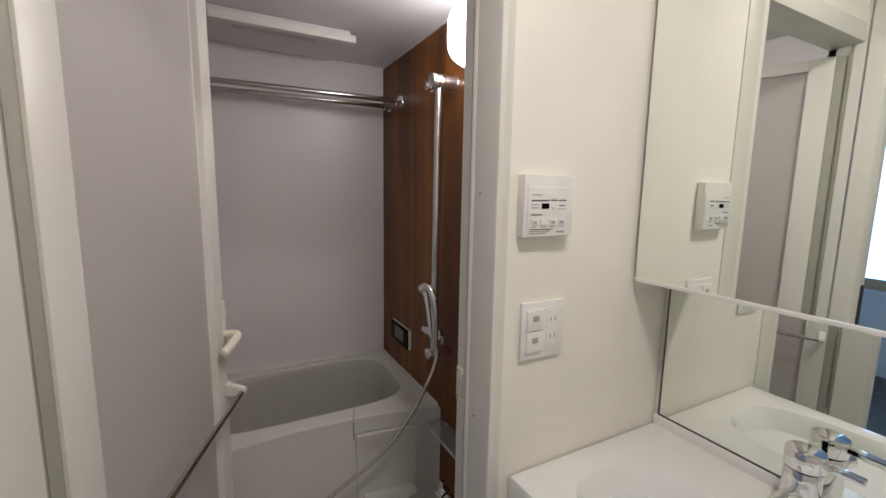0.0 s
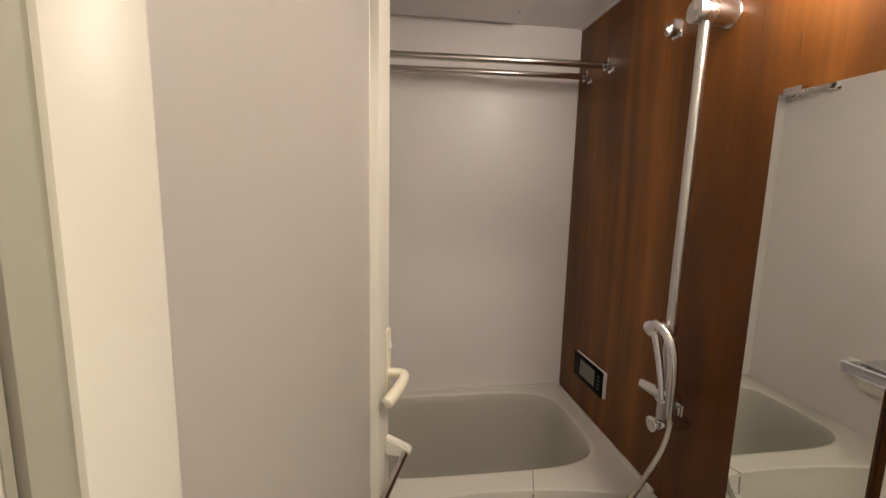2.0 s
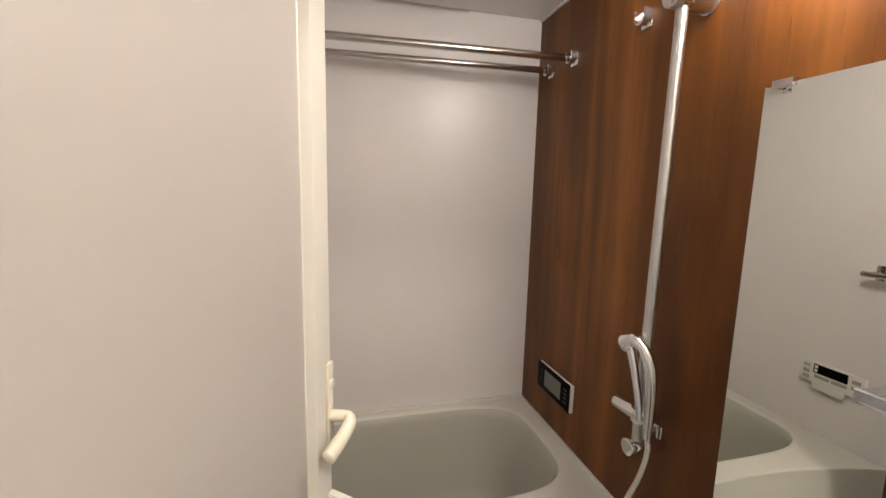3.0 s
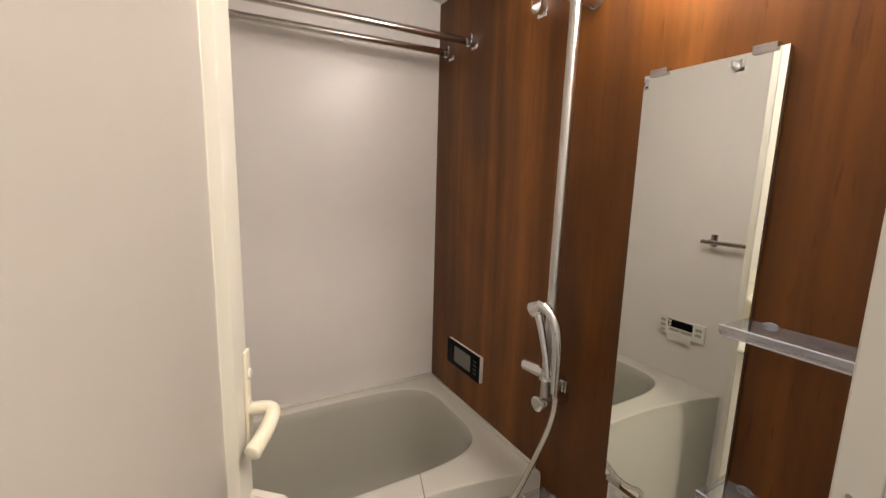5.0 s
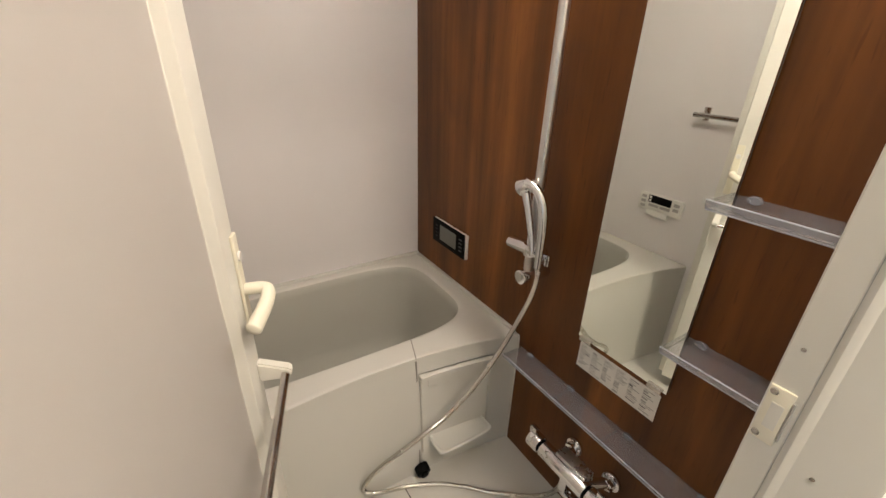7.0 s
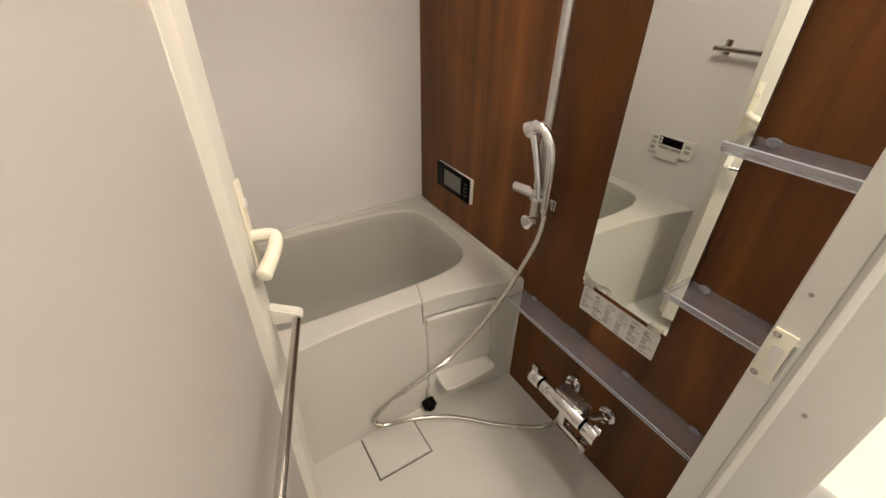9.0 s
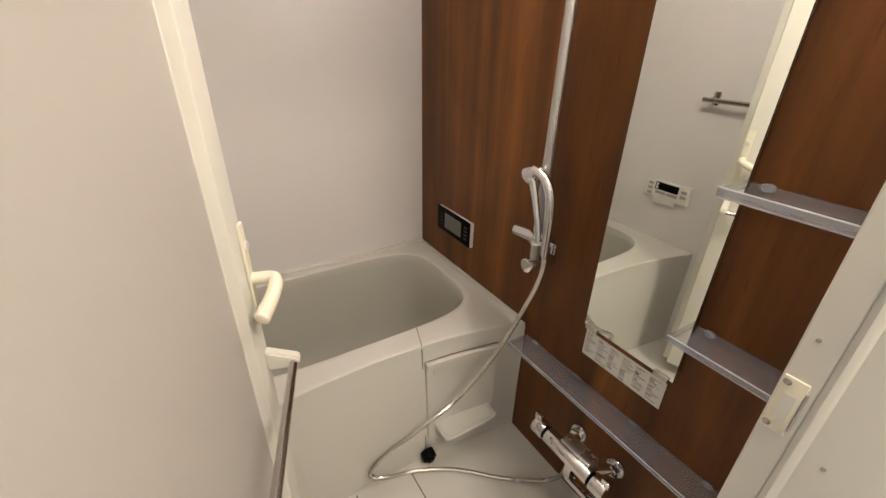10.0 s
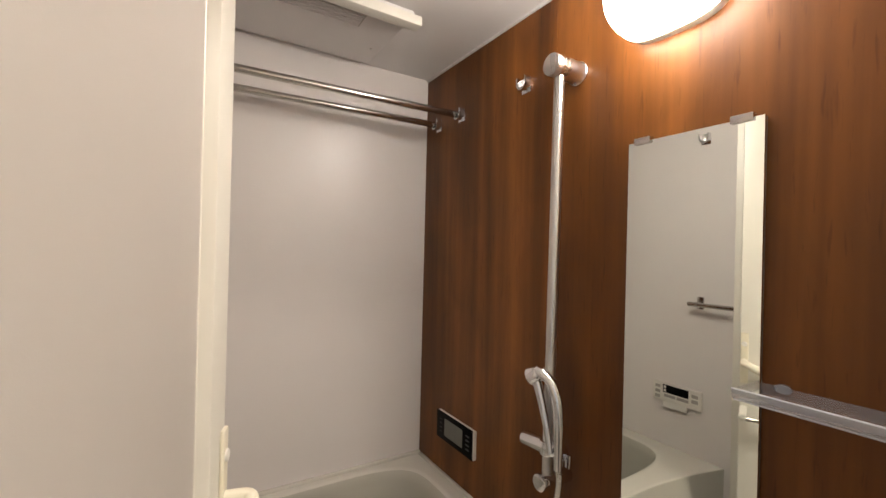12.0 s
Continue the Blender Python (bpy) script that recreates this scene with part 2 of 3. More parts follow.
# ---- bathroom shell (inside: x -1..0, y -1.4..0, z 0..1.995) ----
CZ = 1.995
structure("wall_bath_back", box(-1.06, 0.06, 0, 0.06, 0, 2.3), PANEL, "pale grey-white glossy bath wall panel behind the tub", "wall")
structure("wall_bath_side", box(-1.06, -1.0, -1.4, 0, 0, 2.3), PANEL, "pale grey-white bath wall panel with a remote and a rail", "wall")
wood_wall = structure("wall_wood", box(0.004, 0.06, -1.4, 0, 0, 2.3), DARK, "walnut-look panelled bath wall carrying mirror and shower", "wall")
part("panel", box(0, 0.004, -0.698, 0, 0, CZ), WOOD, wood_wall)
part("panel", box(0, 0.004, -1.4, -0.6995, 0, CZ), WOOD, wood_wall)
part("edge_strip", box(-0.004, 0, -0.700, -0.688, 0.0, 0.462), WHITE, wood_wall, "thin white edge strip")
part("ceiling_strip", box(-0.006, 0, -1.4, 0, CZ - 0.008, CZ), CEIL, wood_wall, "pale joint strip under the ceiling")
structure("ceiling_bath", box(-1.0, 0.0, -1.4, 0.0, CZ, CZ + 0.05), CEIL, "white satin bath ceiling panel", "ceiling")
structure("floor_bath", box(-1.0, 0.0, -1.4, -0.60, -0.06, 0), FLOOR, "pale grey-beige moulded resin bath floor", "floor")
# front wall round the door opening
structure("wall_bath_front_a", box(-0.272, 0.30, -1.475, -1.4, 0, 2.3), PAPER, "cream wallpapered washroom wall with switches", "wall")
structure("wall_bath_front_b", box(-1.095, -1.03, -1.475, -1.4, 0, 2.3), PAPER, "cream wallpapered wall beside the bath door", "wall")
structure("wall_bath_front_c", box(-1.03, -0.272, -1.475, -1.4, 1.96, 2.3), PAPER, "cream wallpapered wall over the bath door", "wall")

# ---- door frame ----
frame_ob = thing("door_1", "white enamelled bath door frame with a strike plate", "door frame", kind="structure")


JAMB = [(-0.285, -1.390), (-0.325, -1.391), (-0.327, -1.393), (-0.327, -1.4225), (-0.3262, -1.4235), (-0.3262, -1.4245), (-0.327, -1.426),
        (-0.3285, -1.430), (-0.327, -1.435), (-0.3245, -1.438), (-0.317, -1.496), (-0.314, -1.501), (-0.300, -1.498), (-0.286, -1.484), (-0.270, -1.478), (-0.270, -1.390)]
part("jamb", prism(JAMB, 0.0, 1.96), WHITE, frame_ob)
part("jamb", prism([(-1.028, -1.376), (-1.002, -1.376), (-1.000, -1.378), (-1.000, -1.448), (-1.028, -1.448)], 0.0, 1.96), WHITE, frame_ob)
part("head", box(-1.03, -0.272, -1.479, -1.376, 1.90, 1.96, 0.003), WHITE, frame_ob)
part("sill", box(-1.03, -0.272, -1.479, -1.376, 0.0, 0.05, 0.004), SATIN, frame_ob, "satin aluminium sill")
part("groove", box(-0.3268, -0.3250, -1.4242, -1.4238, 0.05, 1.90), GREY, frame_ob, "dark gasket line")
part("groove", box(-1.000, -0.9865, -1.4500, -1.4440, 0.05, 1.90), GASKET, frame_ob, "dark gasket line")
strike = part("strike_plate", box(-0.3300, -0.3268, -1.4165, -1.3935, 0.920, 0.994, 0.0012), CREAM, frame_ob, "cream plastic strike plate")
part("opening", box(-0.3306, -0.3290, -1.4120, -1.4005, 0.940, 0.974), WHITE, strike)
part("slot", box(-0.3306, -0.3268, -1.4190, -1.4172, 0.930, 0.984), GREY, strike)
for z in (0.927, 0.987):
    part("screw", rod((-0.3312, -1.3985, z), (-0.3290, -1.3985, z), 0.0042, seg=16, bevel=0.001), STEEL, strike, "steel screw")
for x, y, z in ((-0.3278, -1.404, 1.045), (-0.3232, -1.456, 1.366), (-0.3232, -1.456, 0.908), (-0.9905, -1.492, 1.362)):
    part("screw", rod((x, y, z), (x + 0.004 * (1 if x > -0.6 else -1), y, z), 0.0024, seg=14), STEEL, frame_ob, "steel screw")

# ---- door leaf, standing open into the bath ----
DOOR = pose(-0.983, -1.438, 0, 0, 0, 71.2)   # local x runs from the hinges to the free edge; the outer face is local y = 0
LEN = 0.640


def on_door(bm):
    bm.transform(DOOR)
    return bm


leaf = thing("bath_door", "open white-framed bath door with frosted panel, lever and towel rail", "door")
part("panel", on_door(box(0.098, LEN - 0.060, 0.017, 0.029, 0.12, 1.83)), FROST, leaf, "pale frosted resin panel")
part("stile", on_door(box(0.028, 0.100, 0.0, 0.044, 0.06, 1.87, 0.004)), WHITE, leaf)
part("gasket", on_door(box(0.002, 0.0285, 0.006, 0.034, 0.06, 1.87, 0.002)), GASKET, leaf, "grey gasket strip along the hinges")
part("stile", on_door(prism([(LEN - 0.072, 0.019), (LEN - 0.066, 0.016), (LEN - 0.062, 0.005), (LEN - 0.060, 0.0015), (LEN - 0.056, 0.0), (LEN - 0.003, 0.0), (LEN, 0.003), (LEN, 0.028),
                             (LEN + 0.020, 0.030), (LEN + 0.021, 0.041), (LEN + 0.018, 0.044), (LEN - 0.070, 0.044)], 0.06, 1.87)), WHITE, leaf)
part("rail", on_door(box(0.100, LEN - 0.066, 0.001, 0.043, 1.83, 1.87, 0.002)), WHITE, leaf)
part("rail", on_door(box(0.100, LEN - 0.066, 0.001, 0.043, 0.06, 0.12, 0.002)), WHITE, leaf)
LX = LEN - 0.014
plate = part("handle_plate", on_door(box(LX - 0.011, LX + 0.011, -0.006, 0.0, 0.885, 1.052, 0.003)), CREAM, leaf, "cream plastic handle plate")
part("lock_button", on_door(rod((LX, -0.009, 1.015), (LX, -0.005, 1.015), 0.008, bevel=0.001)), PLASTIC, plate)
lever_line = smooth_path([(LX, -0.003, 0.956), (LX, -0.018, 0.957), (LX, -0.030, 0.957), (LX - 0.003, -0.0385, 0.956), (LX - 0.014, -0.0415, 0.952), (LX - 0.032, -0.038, 0.943),
                          (LX - 0.050, -0.031, 0.933), (LX - 0.064, -0.025, 0.926), (LX - 0.072, -0.0225, 0.923)], 8)
part("lever", on_door(sweep(lever_line, lambda u, k: (0.0098 + 0.0036 * max(0.0, u - 0.45)) * (1 if u < 0.9 else max(0.15, math.sqrt(max(0.0, 1 - ((u - 0.9) / 0.1) ** 2)))), 20, 1.15)), CREAM, leaf, "curved cream plastic lever")
ZB = 0.795
for x in (LX, 0.044):
    bm = prism([(0.0, -0.024), (-0.040, -0.024), (-0.052, -0.020), (-0.056, -0.010), (-0.053, -0.003), (0.0, 0.017)], x - 0.010, x + 0.010, bevel=0.003)
    bm.transform(Matrix(((0, 0, 1, 0), (1, 0, 0, 0), (0, 1, 0, ZB), (0, 0, 0, 1))))
    br = on_door(bm)
    part("rail_bracket", br, WHITE, leaf, "white plastic rail bracket")
part("towel_rail", on_door(rod((0.044, -0.044, ZB - 0.014), (LX, -0.044, ZB - 0.014), 0.0075)), STEEL, leaf, "thin steel towel rail")

# ---- bathtub ----
RIM = 0.475
tub = thing("bathtub", "grey-beige resin bathtub with rounded basin and apron", "bathtub")


def front_y(x):
    """The apron's front at the floor."""
    return -0.653 - 0.17 * (x + 0.5) ** 2


def lean_at(x, z):
    """How far the apron leans back towards the rim."""
    rim = -0.624 - 0.30 * (x + 0.5) ** 2
    return (rim - front_y(x)) * (max(0.0, min(z, 0.465)) / 0.465) ** 2


def lean(bm):
    for v in bm.verts:
        v.co.y += lean_at(v.co.x, v.co.z)
    return bm


BX0, BX1, BY0, BY1 = -0.925, -0.064, -0.546, -0.044
bcx, bcy, bhx, bhy = (BX0 + BX1) / 2, (BY0 + BY1) / 2, (BX1 - BX0) / 2, (BY1 - BY0) / 2
N = 96
inner = squircle(0, 0, 1, 1, N, 4.4)


def outer_ring(inset, z):
    ring = []
    for x, y in inner:
        k = 1 / max(abs(x), abs(y))
        u, v = x * k, y * k
        px = -0.5 + u * (0.4985 - inset)
        yf, yb = front_y(px) + lean_at(px, z) + inset, -0.001 - inset
        ring.append((px, (yf + yb) / 2 + v * (yb - yf) / 2, z))
    return ring


def basin_ring(scale_x, scale_y, z, shift=0.0):
    return [(bcx + shift + x * (bhx - scale_x), bcy + y * (bhy - scale_y), z) for x, y in inner]


rim_inner = basin_ring(0.004, 0.004, RIM - 0.003)
part("apron", shell([outer_ring(0.0, 0.0), outer_ring(0.0, 0.1), outer_ring(0.0, 0.2), outer_ring(0.0, 0.3), outer_ring(0.0, 0.36), outer_ring(0.0, 0.41), outer_ring(0.0, 0.435), outer_ring(0.0, RIM - 0.011), outer_ring(-0.0005, RIM - 0.0065),
                     outer_ring(0.0005, RIM - 0.002), outer_ring(0.0035, RIM - 0.0002), outer_ring(0.007, RIM + 0.0004), outer_ring(0.014, RIM + 0.0006),
                     basin_ring(-0.014, -0.012, RIM + 0.001), basin_ring(-0.005, -0.004, RIM + 0.001), rim_inner], cap=False), TUB, tub, "beige rim and apron")
# the inside takes the darkened resin, so its shade is painted
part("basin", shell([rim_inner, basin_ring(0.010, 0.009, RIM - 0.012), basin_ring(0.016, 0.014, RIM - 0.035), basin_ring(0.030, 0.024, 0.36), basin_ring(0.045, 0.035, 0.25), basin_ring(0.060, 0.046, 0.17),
                     basin_ring(0.078, 0.058, 0.12), basin_ring(0.11, 0.085, 0.088), basin_ring(0.16, 0.13, 0.075)]), BASIN_SHADED, tub, "moulded basin with its shade in the colour")
part("back_lip", box(-0.999, -0.001, -0.016, -0.0005, RIM - 0.004, RIM + 0.012, 0.005), TUB, tub)
part("side_lip", box(-0.014, -0.0005, -0.68, -0.016, RIM - 0.004, RIM + 0.009, 0.004), TUB, tub)
# joint across rim and apron
rim_seam = box(-0.0015, 0.0015, -0.049, 0.043, RIM - 0.001, RIM + 0.0018)
rim_seam.transform(Matrix.Translation((-0.338, -0.588, 0)) @ pose(0, 0, 0, 0, 0, -18))
part("seam", rim_seam, SEAM, tub, "narrow dark joint")
part("seam", lean(box(-0.3545, -0.3500, front_y(-0.352) - 0.0032, front_y(-0.352) + 0.02, 0.03, RIM - 0.012)), SEAM, tub, "narrow dark joint")


def strip(x0, x1, z0, z1, out, steps=8, back=0.005):
    """A board that follows the apron's curve and lean."""
    xs = [x0 + (x1 - x0) * k / steps for k in range(steps + 1)]
    return lean(prism([(x, front_y(x) - out) for x in xs] + [(x, front_y(x) + back) for x in reversed(xs)], z0, z1, bevel=0.0015))


hatch = part("access_panel", strip(-0.346, -0.068, 0.05, 0.412, 0.0045, 12), TUB, tub)
for args in ((-0.346, -0.088, 0.396, 0.412, 0.020), (-0.346, -0.322, 0.10, 0.3955, 0.0130), (-0.104, -0.086, 0.10, 0.3955, 0.0130), (-0.3225, -0.1035, 0.366, 0.3955, 0.0129)):
    part("moulding", strip(*args), TUB, hatch)
tray_rings = []
for hx, y0, y1, z in ((0.085, -0.712, -0.648, 0.118), (0.100, -0.738, -0.648, 0.138), (0.104, -0.745, -0.648, 0.146), (0.104, -0.745, -0.648, 0.152), (0.102, -0.743, -0.649, 0.155), (0.097, -0.738, -0.652, 0.1555), (0.092, -0.732, -0.656, 0.152)):
    tray_rings.append([(x, y, z) for x, y in squircle(-0.218, (y0 + y1) / 2, hx, (y1 - y0) / 2, 48, 6)])
part("soap_ledge", shell(tray_rings), TUB, hatch, "small moulded soap ledge")

# ---- bath floor details ----
grate = thing("drain_cover", "pale resin drain cover set in the bath floor", "drain cover")
part("lid", box(-0.606, -0.427, -0.815, -0.664, 0.0005, 0.006, 0.0015), FLOOR, grate)
part("gap", box(-0.611, -0.6075, -0.8195, -0.664, 0.0002, 0.0012), DARK, grate)
part("gap", box(-0.4255, -0.422, -0.8195, -0.690, 0.0002, 0.0012), DARK, grate)
part("gap", box(-0.611, -0.422, -0.8195, -0.816, 0.0002, 0.0013), DARK, grate)
plug = thing("drain_plug", "round black rubber plug at the foot of the tub", "plug")
part("ring", rod((-0.352, -0.690, 0.026), (-0.352, -0.660, 0.034), 0.024, bevel=0.003), BLACK, plug)
part("knob", rod((-0.352, -0.697, 0.025), (-0.352, -0.690, 0.026), 0.014, bevel=0.002), BLACK, plug)

# ---- wall lamp ----
lamp = thing("wall_lamp", "lit white rounded-square glass wall lamp on the wood wall", "lamp")
LY, LZ = -1.020, 1.849
part("base", shell([[(x, y, z) for y, z in squircle(LY, LZ, 0.113, 0.101, 64, 3.2)] for x in (-0.0005, -0.024)] + [[(-0.027, y, z) for y, z in squircle(LY, LZ, 0.111, 0.099, 64, 3.2)]]), WHITE, lamp, "white lamp base")
dome = []
for k in range(13):
    a = k / 12 * math.pi / 2
    w = 0.100 * (math.cos(a) ** 0.42 if k < 12 else 0.12)
    dome.append([(-0.026 - 0.110 * math.sin(a), y, z) for y, z in squircle(LY, LZ, w * 1.15, w * 1.03, 64, 3.2)])
part("glass_shade", shell(dome), LAMPGLASS, lamp, "glowing opal glass shade")


# ---- drying rods and their holders ----
def rod_holder(y, side):
    """A small steel cup screwed to the wall, open at the top."""
    ob = thing("rod_holder", "small chrome cup that holds a drying rod", "holder", "drying rod holders")
    s = -1 if side == 0 else 1
    x0 = 0.0 if side == 0 else -1.0
    part("back", box(*sorted((x0, x0 + s * 0.004)), y - 0.018, y + 0.018, 1.762, 1.806, 0.0012), CHROME, ob)
    prof = []
    for k in range(13):
        a = math.pi + math.pi * k / 12
        prof.append((math.cos(a) * 0.019, math.sin(a) * 0.019))
    ring = [(-0.019, 0.018)] + prof + [(0.019, 0.018), (0.0145, 0.018)] + [(p * 0.76, q * 0.76) for p, q in reversed(prof)] + [(-0.0145, 0.018)]
    bm = prism(ring, 0, 0.022, m=Matrix.Identity(4))
    bm.transform(Matrix(((0, 0, s, x0 + s * 0.004), (1, 0, 0, y), (0, 1, 0, 1.786), (0, 0, 0, 1))))
    part("cup", bm, CHROME, ob)
    return ob


for near, far in ((-0.102, -0.052), (-0.256, -0.210), (-0.587, -0.607)):
    rod_holder(near, 0)
    rod_holder(far, 1)
for near, far in ((-0.100, -0.052), (-0.252, -0.210)):
    r = thing("drying_rod", "brushed steel drying rod across the tub", "rod", "drying rods")
    part("tube", rod((-0.990, far, 1.784), (-0.010, near, 1.786), 0.0118, bevel=0.002), STEEL, r)

# ---- ceiling dryer ----
dryer = thing("ceiling_dryer", "white bathroom ceiling dryer and fan with a grille", "ventilator")
part("base_panel", box(-0.80, -0.28, -0.41, -0.045, CZ - 0.018, CZ, 0.006), CEIL, dryer)
part("front_panel", box(-0.78, -0.262, -0.425, -0.385, CZ - 0.046, CZ - 0.018, 0.004), WHITE, dryer, "raised white front panel")
grille = part("grille", box(-0.70, -0.40, -0.345, -0.275, CZ - 0.022, CZ - 0.018), GREY, dryer, "grey slatted outlet")
for k in range(6):
    part("slat", box(-0.695, -0.405, -0.340 + 0.011 * k, -0.335 + 0.011 * k, CZ - 0.026, CZ - 0.021), CEIL, grille)
part("screw", rod((-0.315, -0.16, CZ - 0.021), (-0.315, -0.16, CZ - 0.017), 0.004, seg=14), STEEL, dryer)

# ---- shower ----
SX, SY = -0.070, -0.774
shower = thing("shower_set", "chrome shower slide bar with hand shower and steel hose", "shower")
part("slide_bar", rod((SX, SY + 0.010, 0.735), (SX, SY, 1.745), 0.0125), SATIN, shower)
part("top_mount", rod((-0.100, SY, 1.752), (0.0, SY, 1.752), 0.0265, bevel=0.002, seg=40), SATIN, shower)
part("collar", rod((-0.006, SY, 1.752), (-0.0005, SY, 1.752), 0.0295, seg=40), CHROME, shower)
part("bottom_mount", rod((-0.098, SY + 0.010, 0.748), (-0.0005, SY + 0.010, 0.748), 0.0205, bevel=0.002, seg=32), CHROME, shower)
slider = part("slider", rod((SX + 0.004, -0.680, 0.818), (SX - 0.004, -0.815, 0.836), 0.0185, bevel=0.003, seg=32), CHROME, shower)
part("clamp", rod((SX, SY + 0.009, 0.812), (SX, SY + 0.009, 0.846), 0.0205, bevel=0.003), CHROME, slider)
part("knob", box(-0.066, -0.056, -0.828, -0.814, 0.800, 0.832, 0.003), CHROME, slider)
grip_line = smooth_path([(-0.088, -0.814, 0.800), (-0.089, -0.815, 0.860), (-0.090, -0.814, 0.920), (-0.092, -0.808, 0.965), (-0.095, -0.793, 0.996), (-0.098, -0.772, 1.010), (-0.100, -0.754, 1.013)], 8)
hand = part("hand_shower", sweep(grip_line, lambda u, k: 0.0100 + 0.003 * math.sin(u * 3.1) + 0.007 * max(0, u - 0.75) * 4, 18), CHROME, shower)
part("head", rod((-0.0995, -0.762, 1.013), (-0.103, -0.736, 0.997), 0.017, bevel=0.005, seg=32, r2=0.024), CHROME, hand)
part("spray_face", rod((-0.103, -0.736, 0.997), (-0.1034, -0.7345, 0.9962), 0.019, seg=32), PLASTIC, hand)
part("inner_grip", sweep(smooth_path([(-0.100, -0.800, 0.835), (-0.100, -0.790, 0.880), (-0.100, -0.775, 0.930), (-0.101, -0.764, 0.965), (-0.102, -0.755, 0.990)], 6), lambda u, k: 0.0065 + 0.005 * u, 14), CHROME, hand)
hose_line = smooth_path([(-0.088, -0.812, 0.815), (-0.079, -0.811, 0.765), (-0.091, -0.809, 0.705), (-0.115, -0.802, 0.643), (-0.155, -0.793, 0.560), (-0.208, -0.790, 0.488), (-0.264, -0.786, 0.425),
                         (-0.332, -0.780, 0.368), (-0.388, -0.771, 0.331), (-0.438, -0.755, 0.288), (-0.470, -0.740, 0.255), (-0.500, -0.720, 0.215), (-0.530, -0.692, 0.155), (-0.552, -0.672, 0.100), (-0.558, -0.668, 0.070), (-0.545, -0.667, 0.045), (-0.515, -0.668, 0.022), (-0.478, -0.672, 0.010),
                         (-0.409, -0.693, 0.009), (-0.320, -0.738, 0.009), (-0.257, -0.787, 0.010), (-0.199, -0.842, 0.009), (-0.138, -0.891, 0.010), (-0.085, -0.932, 0.016), (-0.062, -0.962, 0.045), (-0.072, -1.000, 0.125), (-0.088, -1.020, 0.190), (-0.090, -1.022, 0.215)], 20)
part("hose", sweep(hose_line, lambda u, k: 0.0078 if k % 2 else 0.0068, 12), HOSE, shower, "ribbed steel hose")

mixer = thing("shower_mixer", "chrome thermostatic mixer tap with two knobs on the wall", "tap")
MX, MZ = -0.092, 0.255
part("body", rod((MX, -0.940, MZ), (MX, -1.100, MZ), 0.0245, bevel=0.002, seg=36), CHROME, mixer)
part("block", box(-0.092, -0.050, -0.985, -1.085, MZ + 0.004, MZ + 0.031, 0.003), SATIN, mixer, "grey cover block")
for y in (-0.985, -1.115):
    part("escutcheon", rod((-0.014, y, MZ), (-0.0005, y, MZ), 0.028, bevel=0.005, seg=32), CHROME, mixer)
    part("elbow", rod((-0.075, y * 0.6 - 0.42, MZ + 0.004), (-0.010, y, MZ), 0.0145, seg=24), CHROME, mixer)
    part("nut", rod((-0.030, y, MZ), (-0.016, y, MZ), 0.019, seg=6), CHROME, mixer)
for y0, y1 in ((-0.932, -0.940), (-1.100, -1.108)):
    part("ring", rod((MX, y0, MZ), (MX, y1, MZ), 0.0215, seg=28), BLACK, mixer, "black graduated ring")
for y0, y1, wing in ((-0.890, -0.932, -0.898), (-1.108, -1.152, -1.144)):
    knob = part("knob", rod((MX, y0, MZ), (MX, y1, MZ), 0.0265, bevel=0.004, seg=32), CHROME, mixer)
    part("wing", box(MX - 0.008, MX + 0.008, wing - 0.012, wing + 0.012, MZ + 0.022, MZ + 0.046, 0.003), CHROME, knob)
part("spout_neck", box(MX - 0.012, MX + 0.012, -1.046, -1.022, MZ - 0.072, MZ - 0.015, 0.005), CHROME, mixer)
part("spout", box(MX - 0.014, MX + 0.012, -1.128, -1.030, MZ - 0.082, MZ - 0.066, 0.005), CHROME, mixer)
part("spout_tip", rod((MX - 0.002, -1.118, MZ - 0.096), (MX - 0.002, -1.118, MZ - 0.075), 0.012), CHROME, mixer)


